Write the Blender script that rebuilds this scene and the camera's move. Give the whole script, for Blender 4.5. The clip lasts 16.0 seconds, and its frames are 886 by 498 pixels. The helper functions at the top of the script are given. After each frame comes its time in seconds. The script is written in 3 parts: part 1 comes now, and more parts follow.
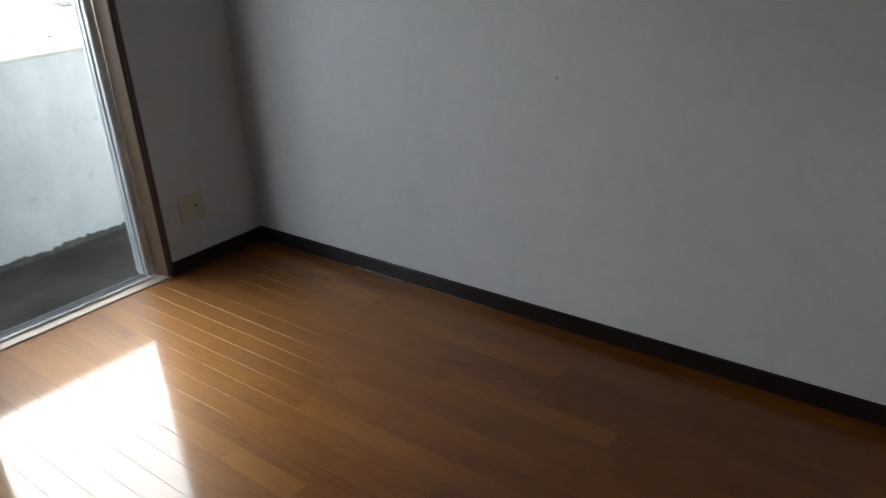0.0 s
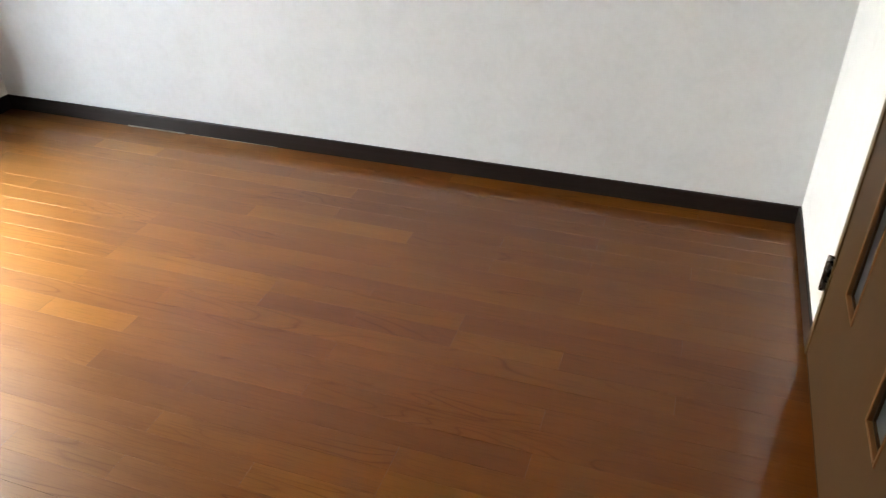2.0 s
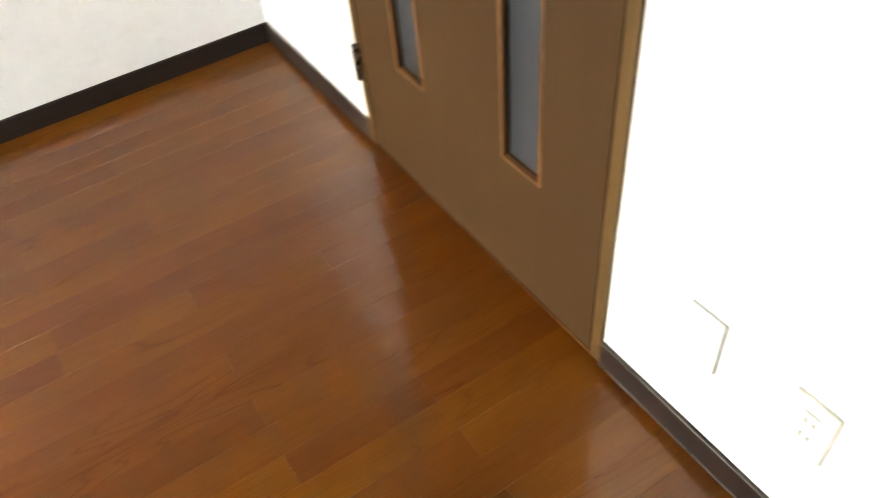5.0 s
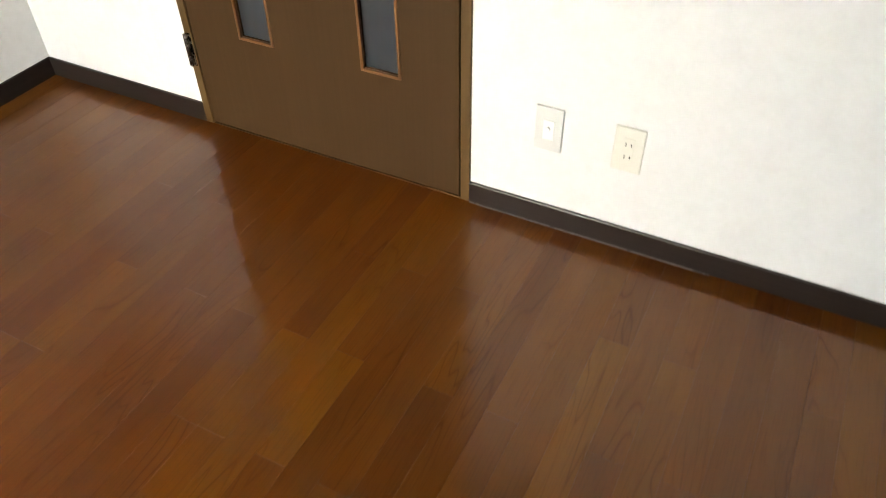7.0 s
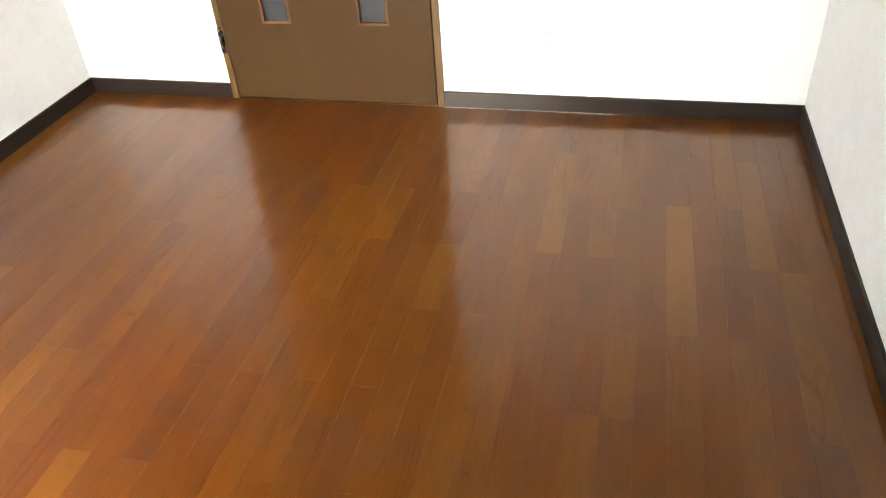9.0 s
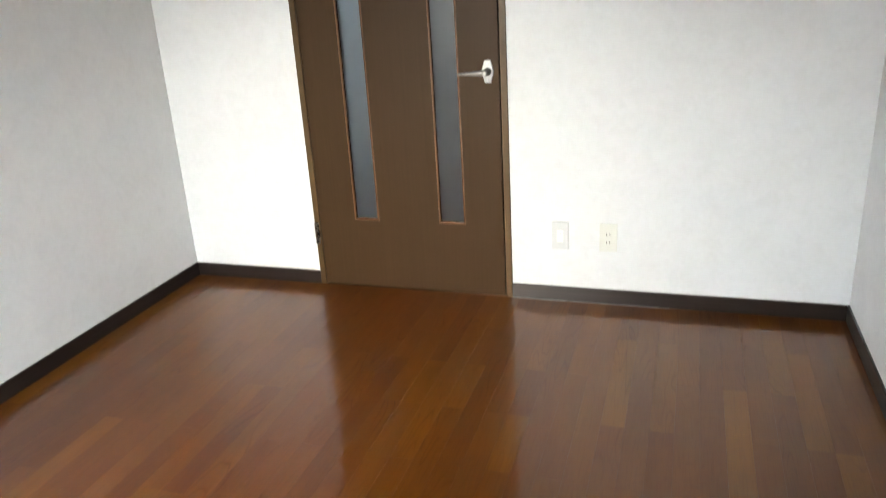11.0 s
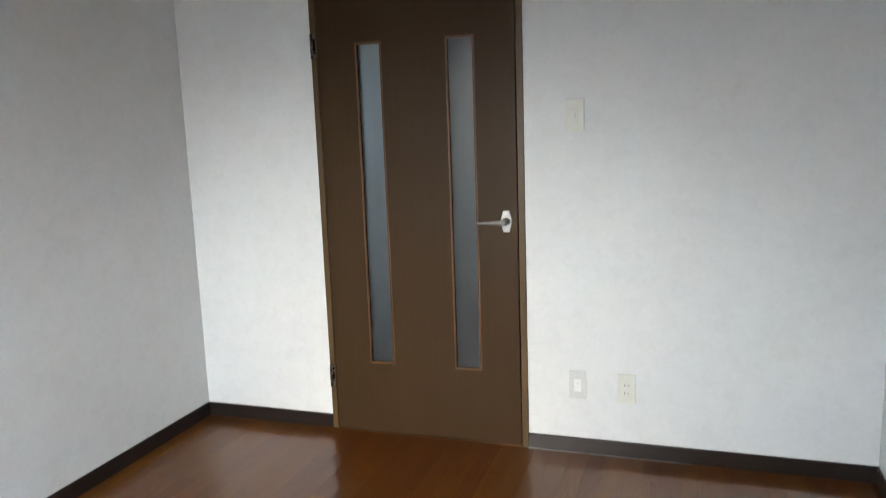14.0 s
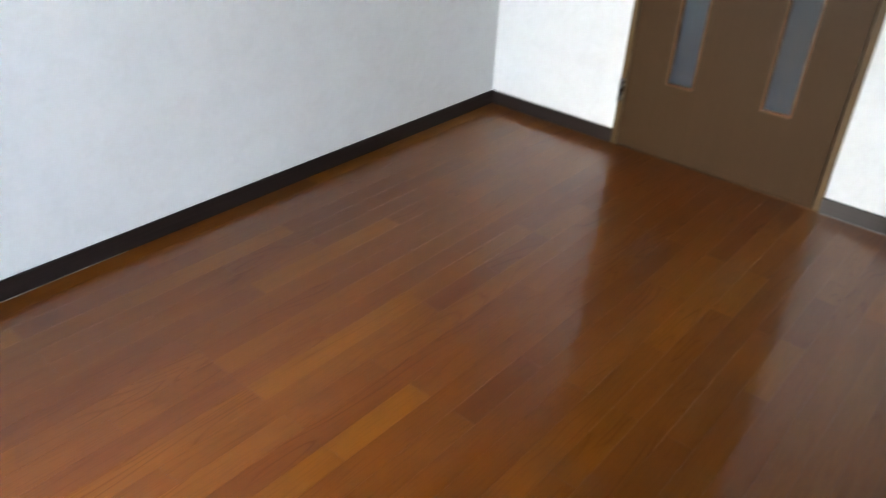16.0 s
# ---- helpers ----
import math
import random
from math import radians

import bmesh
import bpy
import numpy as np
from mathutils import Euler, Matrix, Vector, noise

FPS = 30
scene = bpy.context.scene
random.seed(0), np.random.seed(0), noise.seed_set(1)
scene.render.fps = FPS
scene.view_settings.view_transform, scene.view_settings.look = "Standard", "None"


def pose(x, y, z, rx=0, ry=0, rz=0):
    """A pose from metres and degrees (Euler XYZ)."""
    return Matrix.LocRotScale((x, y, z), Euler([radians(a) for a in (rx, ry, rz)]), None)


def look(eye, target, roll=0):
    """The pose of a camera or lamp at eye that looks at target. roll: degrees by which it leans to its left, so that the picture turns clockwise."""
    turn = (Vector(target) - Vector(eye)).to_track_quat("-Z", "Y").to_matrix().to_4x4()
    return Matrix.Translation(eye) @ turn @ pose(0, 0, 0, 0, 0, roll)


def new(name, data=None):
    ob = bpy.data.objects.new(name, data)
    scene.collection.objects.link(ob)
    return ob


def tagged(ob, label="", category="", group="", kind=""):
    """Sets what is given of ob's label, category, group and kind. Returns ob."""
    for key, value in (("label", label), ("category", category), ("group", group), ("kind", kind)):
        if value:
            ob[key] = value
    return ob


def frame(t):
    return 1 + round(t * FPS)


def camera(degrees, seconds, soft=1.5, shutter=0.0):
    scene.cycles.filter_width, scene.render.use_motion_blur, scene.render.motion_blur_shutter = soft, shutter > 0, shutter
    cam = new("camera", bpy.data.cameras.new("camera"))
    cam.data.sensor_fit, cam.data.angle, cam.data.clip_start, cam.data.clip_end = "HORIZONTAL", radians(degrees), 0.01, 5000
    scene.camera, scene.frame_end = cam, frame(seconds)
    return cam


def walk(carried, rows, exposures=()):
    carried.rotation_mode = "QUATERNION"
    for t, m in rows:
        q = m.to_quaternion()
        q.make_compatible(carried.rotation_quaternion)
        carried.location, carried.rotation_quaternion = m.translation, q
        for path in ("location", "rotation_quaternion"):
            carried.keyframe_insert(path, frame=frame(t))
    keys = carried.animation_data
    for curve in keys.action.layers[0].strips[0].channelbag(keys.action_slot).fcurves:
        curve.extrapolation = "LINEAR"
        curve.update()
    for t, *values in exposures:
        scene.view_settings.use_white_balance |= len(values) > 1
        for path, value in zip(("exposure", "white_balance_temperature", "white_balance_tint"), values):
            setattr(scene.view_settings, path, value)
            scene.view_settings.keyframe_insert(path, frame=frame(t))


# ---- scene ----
cam = camera(60.0, 16.0, soft=1.0, shutter=0.4)
PATH = [
    (0, (2.165, -0.428, 1.425), (0.755, -1.601, 0.626), -3.8),
    (0.5, (2.287, -0.461, 1.436), (0.76, -1.408, 0.557), -0.2),
    (1, (2.385, -0.424, 1.39), (0.827, -1.235, 0.433), -0.9),
    (1.5, (2.457, -0.404, 1.387), (0.897, -1.068, 0.326), -1.2),
    (2, (2.502, -0.409, 1.393), (0.928, -0.960, 0.288), -0.9),
    (2.5, (2.527, -0.437, 1.39), (0.941, -0.880, 0.254), 0.0),
    (3, (2.53, -0.453, 1.386), (0.988, -0.836, 0.169), 1.2),
    (3.5, (2.498, -0.473, 1.364), (0.994, -0.792, 0.083), -1.1),
    (4, (2.378, -0.522, 1.332), (0.952, -0.692, -0.061), -6.4),
    (4.5, (2.276, -0.588, 1.332), (0.957, -0.394, -0.159), -9.8),
    (5, (2.26, -0.7, 1.299), (1.042, -0.018, -0.133), -6.0),
    (5.2, (2.247, -0.71, 1.313), (1.136, 0.102, -0.139), -6.5),
    (7.3, (2.346, -1.729, 1.353), (1.734, -0.359, 0.031), -3.7),
    (7.4, (2.354, -1.8, 1.353), (1.757, -0.413, 0.041), -5.5),
    (7.5, (2.361, -1.878, 1.359), (1.793, -0.474, 0.054), -5.7),
    (7.9, (2.311, -2.197, 1.39), (1.864, -0.739, 0.097), -4.2),
    (8, (2.32, -2.262, 1.384), (1.888, -0.788, 0.103), -5.3),
    (8.2, (2.318, -2.398, 1.349), (1.924, -0.885, 0.101), -5.1),
    (10.3, (2.338, -2.982, 1.385), (1.787, -1.335, 0.394), -3.8),
    (10.5, (2.323, -3.02, 1.383), (1.761, -1.327, 0.479), -3.7),
    (11, (2.314, -3.049, 1.393), (1.723, -1.268, 0.701), -3.4),
    (11.5, (2.33, -3.043, 1.426), (1.727, -1.207, 0.912), -3.0),
    (12, (2.333, -3.042, 1.41), (1.716, -1.174, 1.049), -2.6),
    (12.5, (2.323, -3.055, 1.408), (1.711, -1.165, 1.179), -2.2),
    (13, (2.324, -3.068, 1.373), (1.692, -1.177, 1.22), -2.2),
    (13.5, (2.286, -3.084, 1.406), (1.674, -1.189, 1.218), -2.1),
    (14, (2.293, -3.072, 1.409), (1.661, -1.203, 1.076), -2.0),
    (14.5, (2.279, -3.079, 1.399), (1.604, -1.265, 0.896), -0.8),
    (15, (2.271, -3.04, 1.411), (1.513, -1.333, 0.696), 0.9),
    (15.5, (2.258, -3.014, 1.403), (1.349, -1.462, 0.529), 2.7),
    (16, (2.158, -3.008, 1.384), (1.088, -1.679, 0.337), 3.1),
]
EXPOSURES = [
    (0.0, 2.7, 6850, 9), (0.5, 3.15, 6900, 9), (1.0, 3.85, 7000, 9), (1.5, 4.3, 7200, 9), (2.0, 4.68, 7350, 9),
    (3.5, 5.2, 7700, 9), (4.5, 5.35, 7850, 9), (5.0, 5.35, 7850, 9), (5.2, 5.2, 7850, 9), (7.3, 4.75, 7850, 9), (7.6, 5.1, 7850, 9), (8.0, 5.4, 7850, 9), (8.4, 5.45, 7850, 9),
    (10.5, 5.35, 7700, 9), (11.0, 4.7, 7200, 9), (11.5, 4.5, 7000, 9),
    (12.5, 4.4, 7000, 9), (13.2, 4.4, 7000, 9), (14.0, 4.25, 6800, 8), (15.0, 4.2, 6500, 8), (15.5, 4.25, 6500, 8), (16.0, 4.45, 6500, 8),
]
walk(cam, [(t, look(eye, target, roll)) for t, eye, target, roll in PATH], EXPOSURES)

# ---------------------------------------------------------------- world and sun
SUN_UP, SUN_WAY = radians(30), radians(183)
world = bpy.data.worlds.new("overcast_sky")
scene.world = world
world.use_nodes = True
wn, wl = world.node_tree.nodes, world.node_tree.links
sky = wn.new("ShaderNodeTexSky")
sky.sky_type, sky.sun_disc = "NISHITA", False
sky.sun_elevation, sky.sun_rotation = SUN_UP, SUN_WAY
sky.air_density, sky.dust_density, sky.ozone_density = 1.0, 4.0, 1.0
cloud = wn.new("ShaderNodeMix")
cloud.data_type = "RGBA"
cloud.inputs["Factor"].default_value = 0.72
cloud.inputs["B"].default_value = (8.1, 9.4, 11.1, 1)
wl.new(sky.outputs["Color"], cloud.inputs["A"])
wl.new(cloud.outputs["Result"], wn["Background"].inputs["Color"])
wn["Background"].inputs["Strength"].default_value = 0.15
sun_data = bpy.data.lights.new("sun", "SUN")
sun_data.energy, sun_data.angle, sun_data.color = 0.8, radians(60), (0.78, 0.92, 1.0)
sun = new("sun", sun_data)
SUN_FROM = Vector((math.sin(SUN_WAY) * math.cos(SUN_UP), math.cos(SUN_WAY) * math.cos(SUN_UP), math.sin(SUN_UP)))
sun.matrix_world = look(SUN_FROM * 20, (0, 0, 0))


# ---------------------------------------------------------------- materials
class Mat:
    """A node material in the making."""

    def __init__(self, name):
        self.m = bpy.data.materials.new(name)
        self.m.use_nodes = True
        self.n, self.l = self.m.node_tree.nodes, self.m.node_tree.links
        self.b = self.n["Principled BSDF"]

    def node(self, kind, **values):
        nd = self.n.new(kind)
        for key, value in values.items():
            nd.inputs[key].default_value = value
        return nd

    def link(self, a, b):
        self.l.new(a, b)

    def space(self, scale=(1, 1, 1), world_space=True):
        """Coordinates in metres, stretched."""
        if world_space:
            src = self.n.new("ShaderNodeNewGeometry").outputs["Position"]
        else:
            src = self.n.new("ShaderNodeTexCoord").outputs["Object"]
        mp = self.n.new("ShaderNodeMapping")
        mp.inputs["Scale"].default_value = scale
        self.link(src, mp.inputs["Vector"])
        return mp

    def noise(self, vec, scale, detail=4, rough=0.55, dist=0.0):
        nd = self.node("ShaderNodeTexNoise", Scale=scale, Detail=detail, Roughness=rough, Distortion=dist)
        self.link(vec, nd.inputs["Vector"])
        return nd.outputs["Fac"]

    def ramp(self, fac, stops):
        nd = self.n.new("ShaderNodeValToRGB")
        el = nd.color_ramp.elements
        while len(el) < len(stops):
            el.new(0.5)
        for e, (p, c) in zip(el, stops):
            e.position = p
            e.color = c if len(c) == 4 else (*c, 1)
        self.link(fac, nd.inputs["Fac"])
        return nd.outputs["Color"]

    def mix(self, fac, a, b, blend="MIX"):
        nd = self.n.new("ShaderNodeMix")
        nd.data_type, nd.blend_type = "RGBA", blend
        for sock, v in (("Factor", fac), ("A", a), ("B", b)):
            if isinstance(v, (int, float)):
                nd.inputs[sock].default_value = v
            elif isinstance(v, tuple):
                nd.inputs[sock].default_value = v if len(v) == 4 else (*v, 1)
            else:
                self.link(v, nd.inputs[sock])
        return nd.outputs["Result"]

    def maths(self, op, a, b=0.0):
        nd = self.n.new("ShaderNodeMath")
        nd.operation = op
        for i, v in enumerate((a, b)):
            if isinstance(v, (int, float)):
                nd.inputs[i].default_value = v
            else:
                self.link(v, nd.inputs[i])
        return nd.outputs[0]

    def bump(self, height, strength, distance):
        nd = self.node("ShaderNodeBump", Strength=strength, Distance=distance)
        self.link(height, nd.inputs["Height"])
        self.link(nd.outputs["Normal"], self.b.inputs["Normal"])

    def set(self, **values):
        for key, value in values.items():
            key = key.replace("_", " ")
            if hasattr(value, "is_output"):
                self.link(value, self.b.inputs[key])
            else:
                self.b.inputs[key].default_value = (*value, 1) if isinstance(value, tuple) and len(value) == 3 else value
        return self


def wallpaper():
    a = Mat("wallpaper")
    p = a.space().outputs[0]
    blot = a.noise(p, 2.3, 5, 0.6)
    fine = a.noise(p, 42, 3, 0.6)
    c = a.ramp(blot, [(0.3, (0.578, 0.582, 0.585)), (0.7, (0.638, 0.642, 0.645))])
    c = a.mix(0.2, c, a.ramp(fine, [(0.35, (0.535, 0.54, 0.543)), (0.65, (0.645, 0.65, 0.653))]))
    mid = a.noise(p, 13, 4, 0.62, 0.6)
    c = a.mix(0.22, c, a.ramp(mid, [(0.36, (0.548, 0.552, 0.555)), (0.52, (0.632, 0.636, 0.639)), (0.66, (0.658, 0.661, 0.664))]))
    pulp = a.noise(a.space((1, 1, 0.6)).outputs[0], 85, 4, 0.7, 0.5)
    a.bump(a.maths("ADD", pulp, a.maths("MULTIPLY", mid, 1.4)), 0.17, 0.002)
    return a.set(Base_Color=c, Roughness=0.82, Specular_IOR_Level=0.25).m


def plaster(name, lo, hi, bump=0.3):
    a = Mat(name)
    p = a.space().outputs[0]
    c = a.ramp(a.noise(p, 3, 5, 0.6), [(0.3, lo), (0.7, hi)])
    a.bump(a.noise(p, 60, 4, 0.6), bump, 0.002)
    return a.set(Base_Color=c, Roughness=0.85).m


def floor_wood():
    a = Mat("oak_floor")
    info = a.n.new("ShaderNodeObjectInfo")
    rnd = info.outputs["Random"]
    src = a.n.new("ShaderNodeNewGeometry").outputs["Position"]
    off = a.n.new("ShaderNodeCombineXYZ")
    a.link(a.maths("MULTIPLY", rnd, 7.0), off.inputs[0])
    a.link(a.maths("MULTIPLY", rnd, 31.0), off.inputs[1])
    a.link(a.maths("MULTIPLY", rnd, 13.0), off.inputs[2])
    add = a.n.new("ShaderNodeVectorMath")
    add.operation = "ADD"
    a.link(src, add.inputs[0])
    a.link(off.outputs[0], add.inputs[1])

    def stretched(s):
        mp = a.n.new("ShaderNodeMapping")
        mp.inputs["Scale"].default_value = s
        a.link(add.outputs[0], mp.inputs["Vector"])
        return mp.outputs[0]

    # cathedral figure: bands of a slowly bent field; pores: short fine streaks
    field = a.noise(stretched((9.0, 1.1, 1)), 1.0, 2, 0.5, 0.4)
    bands = a.maths("PINGPONG", a.maths("MULTIPLY", field, 26.0), 1.0)
    figure = a.ramp(bands, [(0.0, (0.0,) * 3), (0.16, (0.75,) * 3), (0.5, (1.0,) * 3)])
    where = a.ramp(a.noise(stretched((7.0, 1.3, 1)), 1.0, 2), [(0.50, (0.0,) * 3), (0.66, (1.0,) * 3)])
    pores = a.noise(stretched((260.0, 9.0, 1)), 1.0, 3, 0.65)
    pore_mask = a.ramp(pores, [(0.36, (0.0,) * 3), (0.5, (1.0,) * 3)])
    cloud = a.noise(stretched((10.0, 2.2, 1)), 1.0, 3, 0.55)
    # per plank tone (the object's own colour carries its stain, light to dark)
    tone = info.outputs["Color"]
    base = a.mix(1.0, tone, a.ramp(cloud, [(0.25, (0.84, 0.82, 0.78)), (0.75, (1.08, 1.08, 1.1))]), "MULTIPLY")
    base = a.mix(a.maths("MULTIPLY", a.maths("SUBTRACT", 1.0, figure), a.maths("MULTIPLY", where, 0.09)), base, (0.030, 0.0080, 0.0005))
    base = a.mix(a.maths("MULTIPLY", a.maths("SUBTRACT", 1.0, pore_mask), 0.10), base, (0.050, 0.016, 0.002))
    wear = a.noise(a.space((1.0, 0.6, 1)).outputs[0], 2.1, 5, 0.6)
    rough = a.ramp(wear, [(0.3, (0.37,) * 3), (0.7, (0.43,) * 3)])
    dull = a.maths("ADD", a.maths("MULTIPLY", a.maths("SUBTRACT", 1.0, pore_mask), 0.012), a.maths("MULTIPLY", a.maths("MULTIPLY", a.maths("SUBTRACT", 1.0, figure), where), 0.02))
    rough = a.maths("ADD", rough, dull)
    # varnish lies thinner in the open grain; slight waves in its skin
    varnish = a.maths("SUBTRACT", 0.74, a.maths("ADD", a.maths("MULTIPLY", a.maths("MULTIPLY", a.maths("SUBTRACT", 1.0, figure), where), 0.22),
                                                a.maths("MULTIPLY", a.maths("SUBTRACT", 1.0, pore_mask), 0.10)))
    skin = a.node("ShaderNodeBump", Strength=0.11, Distance=0.0006)
    a.link(a.maths("ADD", a.noise(stretched((60.0, 5.0, 1)), 1.0, 3, 0.6), a.maths("MULTIPLY", figure, 0.25)), skin.inputs["Height"])
    a.link(skin.outputs["Normal"], a.b.inputs["Coat Normal"])
    a.set(Base_Color=base, Roughness=rough, Specular_IOR_Level=0.14, Coat_Weight=varnish, Coat_Roughness=0.075, Coat_IOR=1.5)
    # satin sheen of the fibres under the varnish: tinted, and spread across the grain
    along = a.n.new("ShaderNodeCombineXYZ")
    along.inputs[1].default_value = 1.0
    fibre = a.node("ShaderNodeBsdfAnisotropic", Roughness=0.56, Anisotropy=0.5)
    a.link(along.outputs[0], fibre.inputs["Tangent"])
    shine = a.mix(1.0, a.mix(0.35, (0.87, 0.51, 0.19), a.mix(1.0, tone, (7.5, 12.0, 60.0), "MULTIPLY")), a.ramp(cloud, [(0.25, (0.7,) * 3), (0.75, (1.0,) * 3)]), "MULTIPLY")
    shine = a.mix(a.maths("MULTIPLY", a.maths("SUBTRACT", 1.0, figure), a.maths("MULTIPLY", where, 0.65)), shine, (0.06, 0.02, 0.004))
    shine = a.mix(a.maths("MULTIPLY", a.maths("SUBTRACT", 1.0, pore_mask), 0.22), shine, (0.10, 0.04, 0.008))
    a.link(shine, fibre.inputs["Color"])
    both = a.node("ShaderNodeMixShader", Fac=0.095)
    a.link(a.b.outputs[0], both.inputs[1])
    a.link(fibre.outputs[0], both.inputs[2])
    a.link(both.outputs[0], a.n["Material Output"].inputs["Surface"])
    return a.m


def veneer(name, lo, hi, rough=0.42, along="z", strength=1.0, gloss=0.5):
    """Streaky printed wood, grain along one axis."""
    a = Mat(name)
    s = {"x": (2.0, 90, 90), "y": (90, 2.0, 90), "z": (90, 90, 2.0)}[along]
    p = a.space(s).outputs[0]
    grain = a.noise(p, 1.0, 4, 0.65)
    c = a.ramp(grain, [(0.3, lo), (0.7, hi)])
    slow = a.noise(a.space(tuple(0.06 * v for v in s)).outputs[0], 1.0, 3)
    c = a.mix(0.5 * strength, c, a.ramp(slow, [(0.3, lo), (0.7, hi)]))
    a.bump(grain, 0.12, 0.0008)
    return a.set(Base_Color=c, Roughness=rough, Specular_IOR_Level=gloss).m


def plain(name, colour, rough=0.45, metal=0.0, spread=0.06, scale=25):
    a = Mat(name)
    f = a.noise(a.space().outputs[0], scale, 4, 0.6)
    lo, hi = (tuple(v * k for v in colour) for k in (1 - spread, 1 + spread))
    r = a.ramp(f, [(0.3, (max(rough - 0.06, 0.02),) * 3), (0.7, (rough + 0.06,) * 3)])
    return a.set(Base_Color=a.ramp(f, [(0.3, lo), (0.7, hi)]), Roughness=r, Metallic=metal).m


def frosted_glass():
    a = Mat("frosted_glass")
    a.set(Base_Color=(0.31, 0.365, 0.395), Roughness=0.28, Transmission_Weight=1.0, IOR=1.45)
    d = a.node("ShaderNodeBsdfTranslucent", Color=(0.55, 0.62, 0.70, 1))
    d2 = a.node("ShaderNodeBsdfDiffuse", Color=(0.065, 0.072, 0.088, 1))
    m1, m2 = a.node("ShaderNodeMixShader", Fac=0.01), a.node("ShaderNodeMixShader", Fac=0.26)
    a.link(a.b.outputs[0], m1.inputs[1])
    a.link(d.outputs[0], m1.inputs[2])
    a.link(m1.outputs[0], m2.inputs[1])
    a.link(d2.outputs[0], m2.inputs[2])
    a.link(m2.outputs[0], a.n["Material Output"].inputs["Surface"])
    return a.m


def figured_glass():
    a = Mat("figured_window_glass")
    a.bump(a.noise(a.space().outputs[0], 130, 2, 0.5), 0.5, 0.001)
    a.set(Base_Color=(0.62, 0.66, 0.68), Roughness=0.3, Transmission_Weight=1.0, IOR=1.45)
    d = a.node("ShaderNodeBsdfTranslucent", Color=(0.66, 0.70, 0.72, 1))
    m = a.node("ShaderNodeMixShader", Fac=0.6)
    a.link(a.b.outputs[0], m.inputs[1])
    a.link(d.outputs[0], m.inputs[2])
    a.link(m.outputs[0], a.n["Material Output"].inputs["Surface"])
    return a.m


def parapet_paint():
    a = Mat("old_parapet_paint")
    p = a.space().outputs[0]
    c = a.ramp(a.noise(p, 3.2, 6, 0.65), [(0.3, (0.38, 0.43, 0.455)), (0.7, (0.50, 0.55, 0.575))])
    run = a.noise(a.space((9, 9, 0.7)).outputs[0], 1.0, 4, 0.6)
    c = a.mix(a.ramp(run, [(0.52, (0.0,) * 3), (0.72, (0.45,) * 3)]), c, (0.40, 0.42, 0.40))
    spots = a.noise(p, 14, 5, 0.7)
    c = a.mix(a.ramp(spots, [(0.63, (0.0,) * 3), (0.70, (0.7,) * 3)]), c, (0.26, 0.27, 0.26))
    a.bump(a.noise(p, 35, 5, 0.7), 0.5, 0.004)
    return a.set(Base_Color=c, Roughness=0.8).m


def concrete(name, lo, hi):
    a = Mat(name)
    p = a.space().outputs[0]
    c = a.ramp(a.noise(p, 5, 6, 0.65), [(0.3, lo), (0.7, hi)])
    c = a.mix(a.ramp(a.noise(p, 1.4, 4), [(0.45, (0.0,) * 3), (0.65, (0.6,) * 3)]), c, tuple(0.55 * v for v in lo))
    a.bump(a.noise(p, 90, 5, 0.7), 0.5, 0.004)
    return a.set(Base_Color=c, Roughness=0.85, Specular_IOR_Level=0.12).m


M_PAPER = wallpaper()
M_CEIL = plaster("ceiling_paper", (0.42, 0.37, 0.30), (0.48, 0.43, 0.35))
M_OUTWALL = plaster("outer_render", (0.55, 0.54, 0.52), (0.64, 0.63, 0.60), 0.5)
M_OAK = floor_wood()
M_SUBFLOOR = plain("groove_dark", (0.06, 0.022, 0.005), 0.6)
M_BASE = veneer("baseboard_dark", (0.010, 0.0065, 0.006), (0.021, 0.015, 0.014), 0.36, "y", 0.8, 0.2)
M_BASE_X = veneer("baseboard_dark_cross", (0.010, 0.0065, 0.006), (0.021, 0.015, 0.014), 0.33, "x", 0.8, 0.32)
M_DOOR = veneer("door_laminate", (0.0365, 0.0195, 0.0086), (0.0475, 0.0255, 0.0114), 0.46, gloss=0.11)
M_DOORFRAME = veneer("door_frame_wood", (0.060, 0.034, 0.0125), (0.084, 0.048, 0.0175), 0.42, gloss=0.25)
M_BEAD = veneer("orange_bead", (0.092, 0.036, 0.008), (0.13, 0.052, 0.012), 0.45)
M_CASING = veneer("window_casing_wood", (0.105, 0.060, 0.034), (0.155, 0.092, 0.054), 0.5, gloss=0.3)
M_CASING_EDGE = veneer("window_casing_edge", (0.045, 0.020, 0.013), (0.075, 0.034, 0.021), 0.42)
M_SILL = veneer("window_sill_wood", (0.30, 0.23, 0.18), (0.42, 0.33, 0.26), 0.38, "x")
M_ALU = plain("aluminium", (0.72, 0.74, 0.76), 0.34, 0.35, 0.05)
M_ALU_DULL = plain("dull_track_aluminium", (0.16, 0.16, 0.165), 0.5, 0.3, 0.12)
M_ALU_DARK = plain("track_shadow_rubber", (0.05, 0.055, 0.065), 0.6)
M_CHROME = plain("satin_chrome", (0.25, 0.245, 0.24), 0.38, 1.0, 0.03, 60)
M_STEEL = plain("hinge_steel", (0.50, 0.48, 0.46), 0.24, 1.0, 0.05, 60)
M_HINGE = plain("dark_hinge_metal", (0.11, 0.10, 0.098), 0.27, 1.0, 0.05, 60)
M_SCREW = plain("screw_steel", (0.30, 0.30, 0.30), 0.4, 1.0)
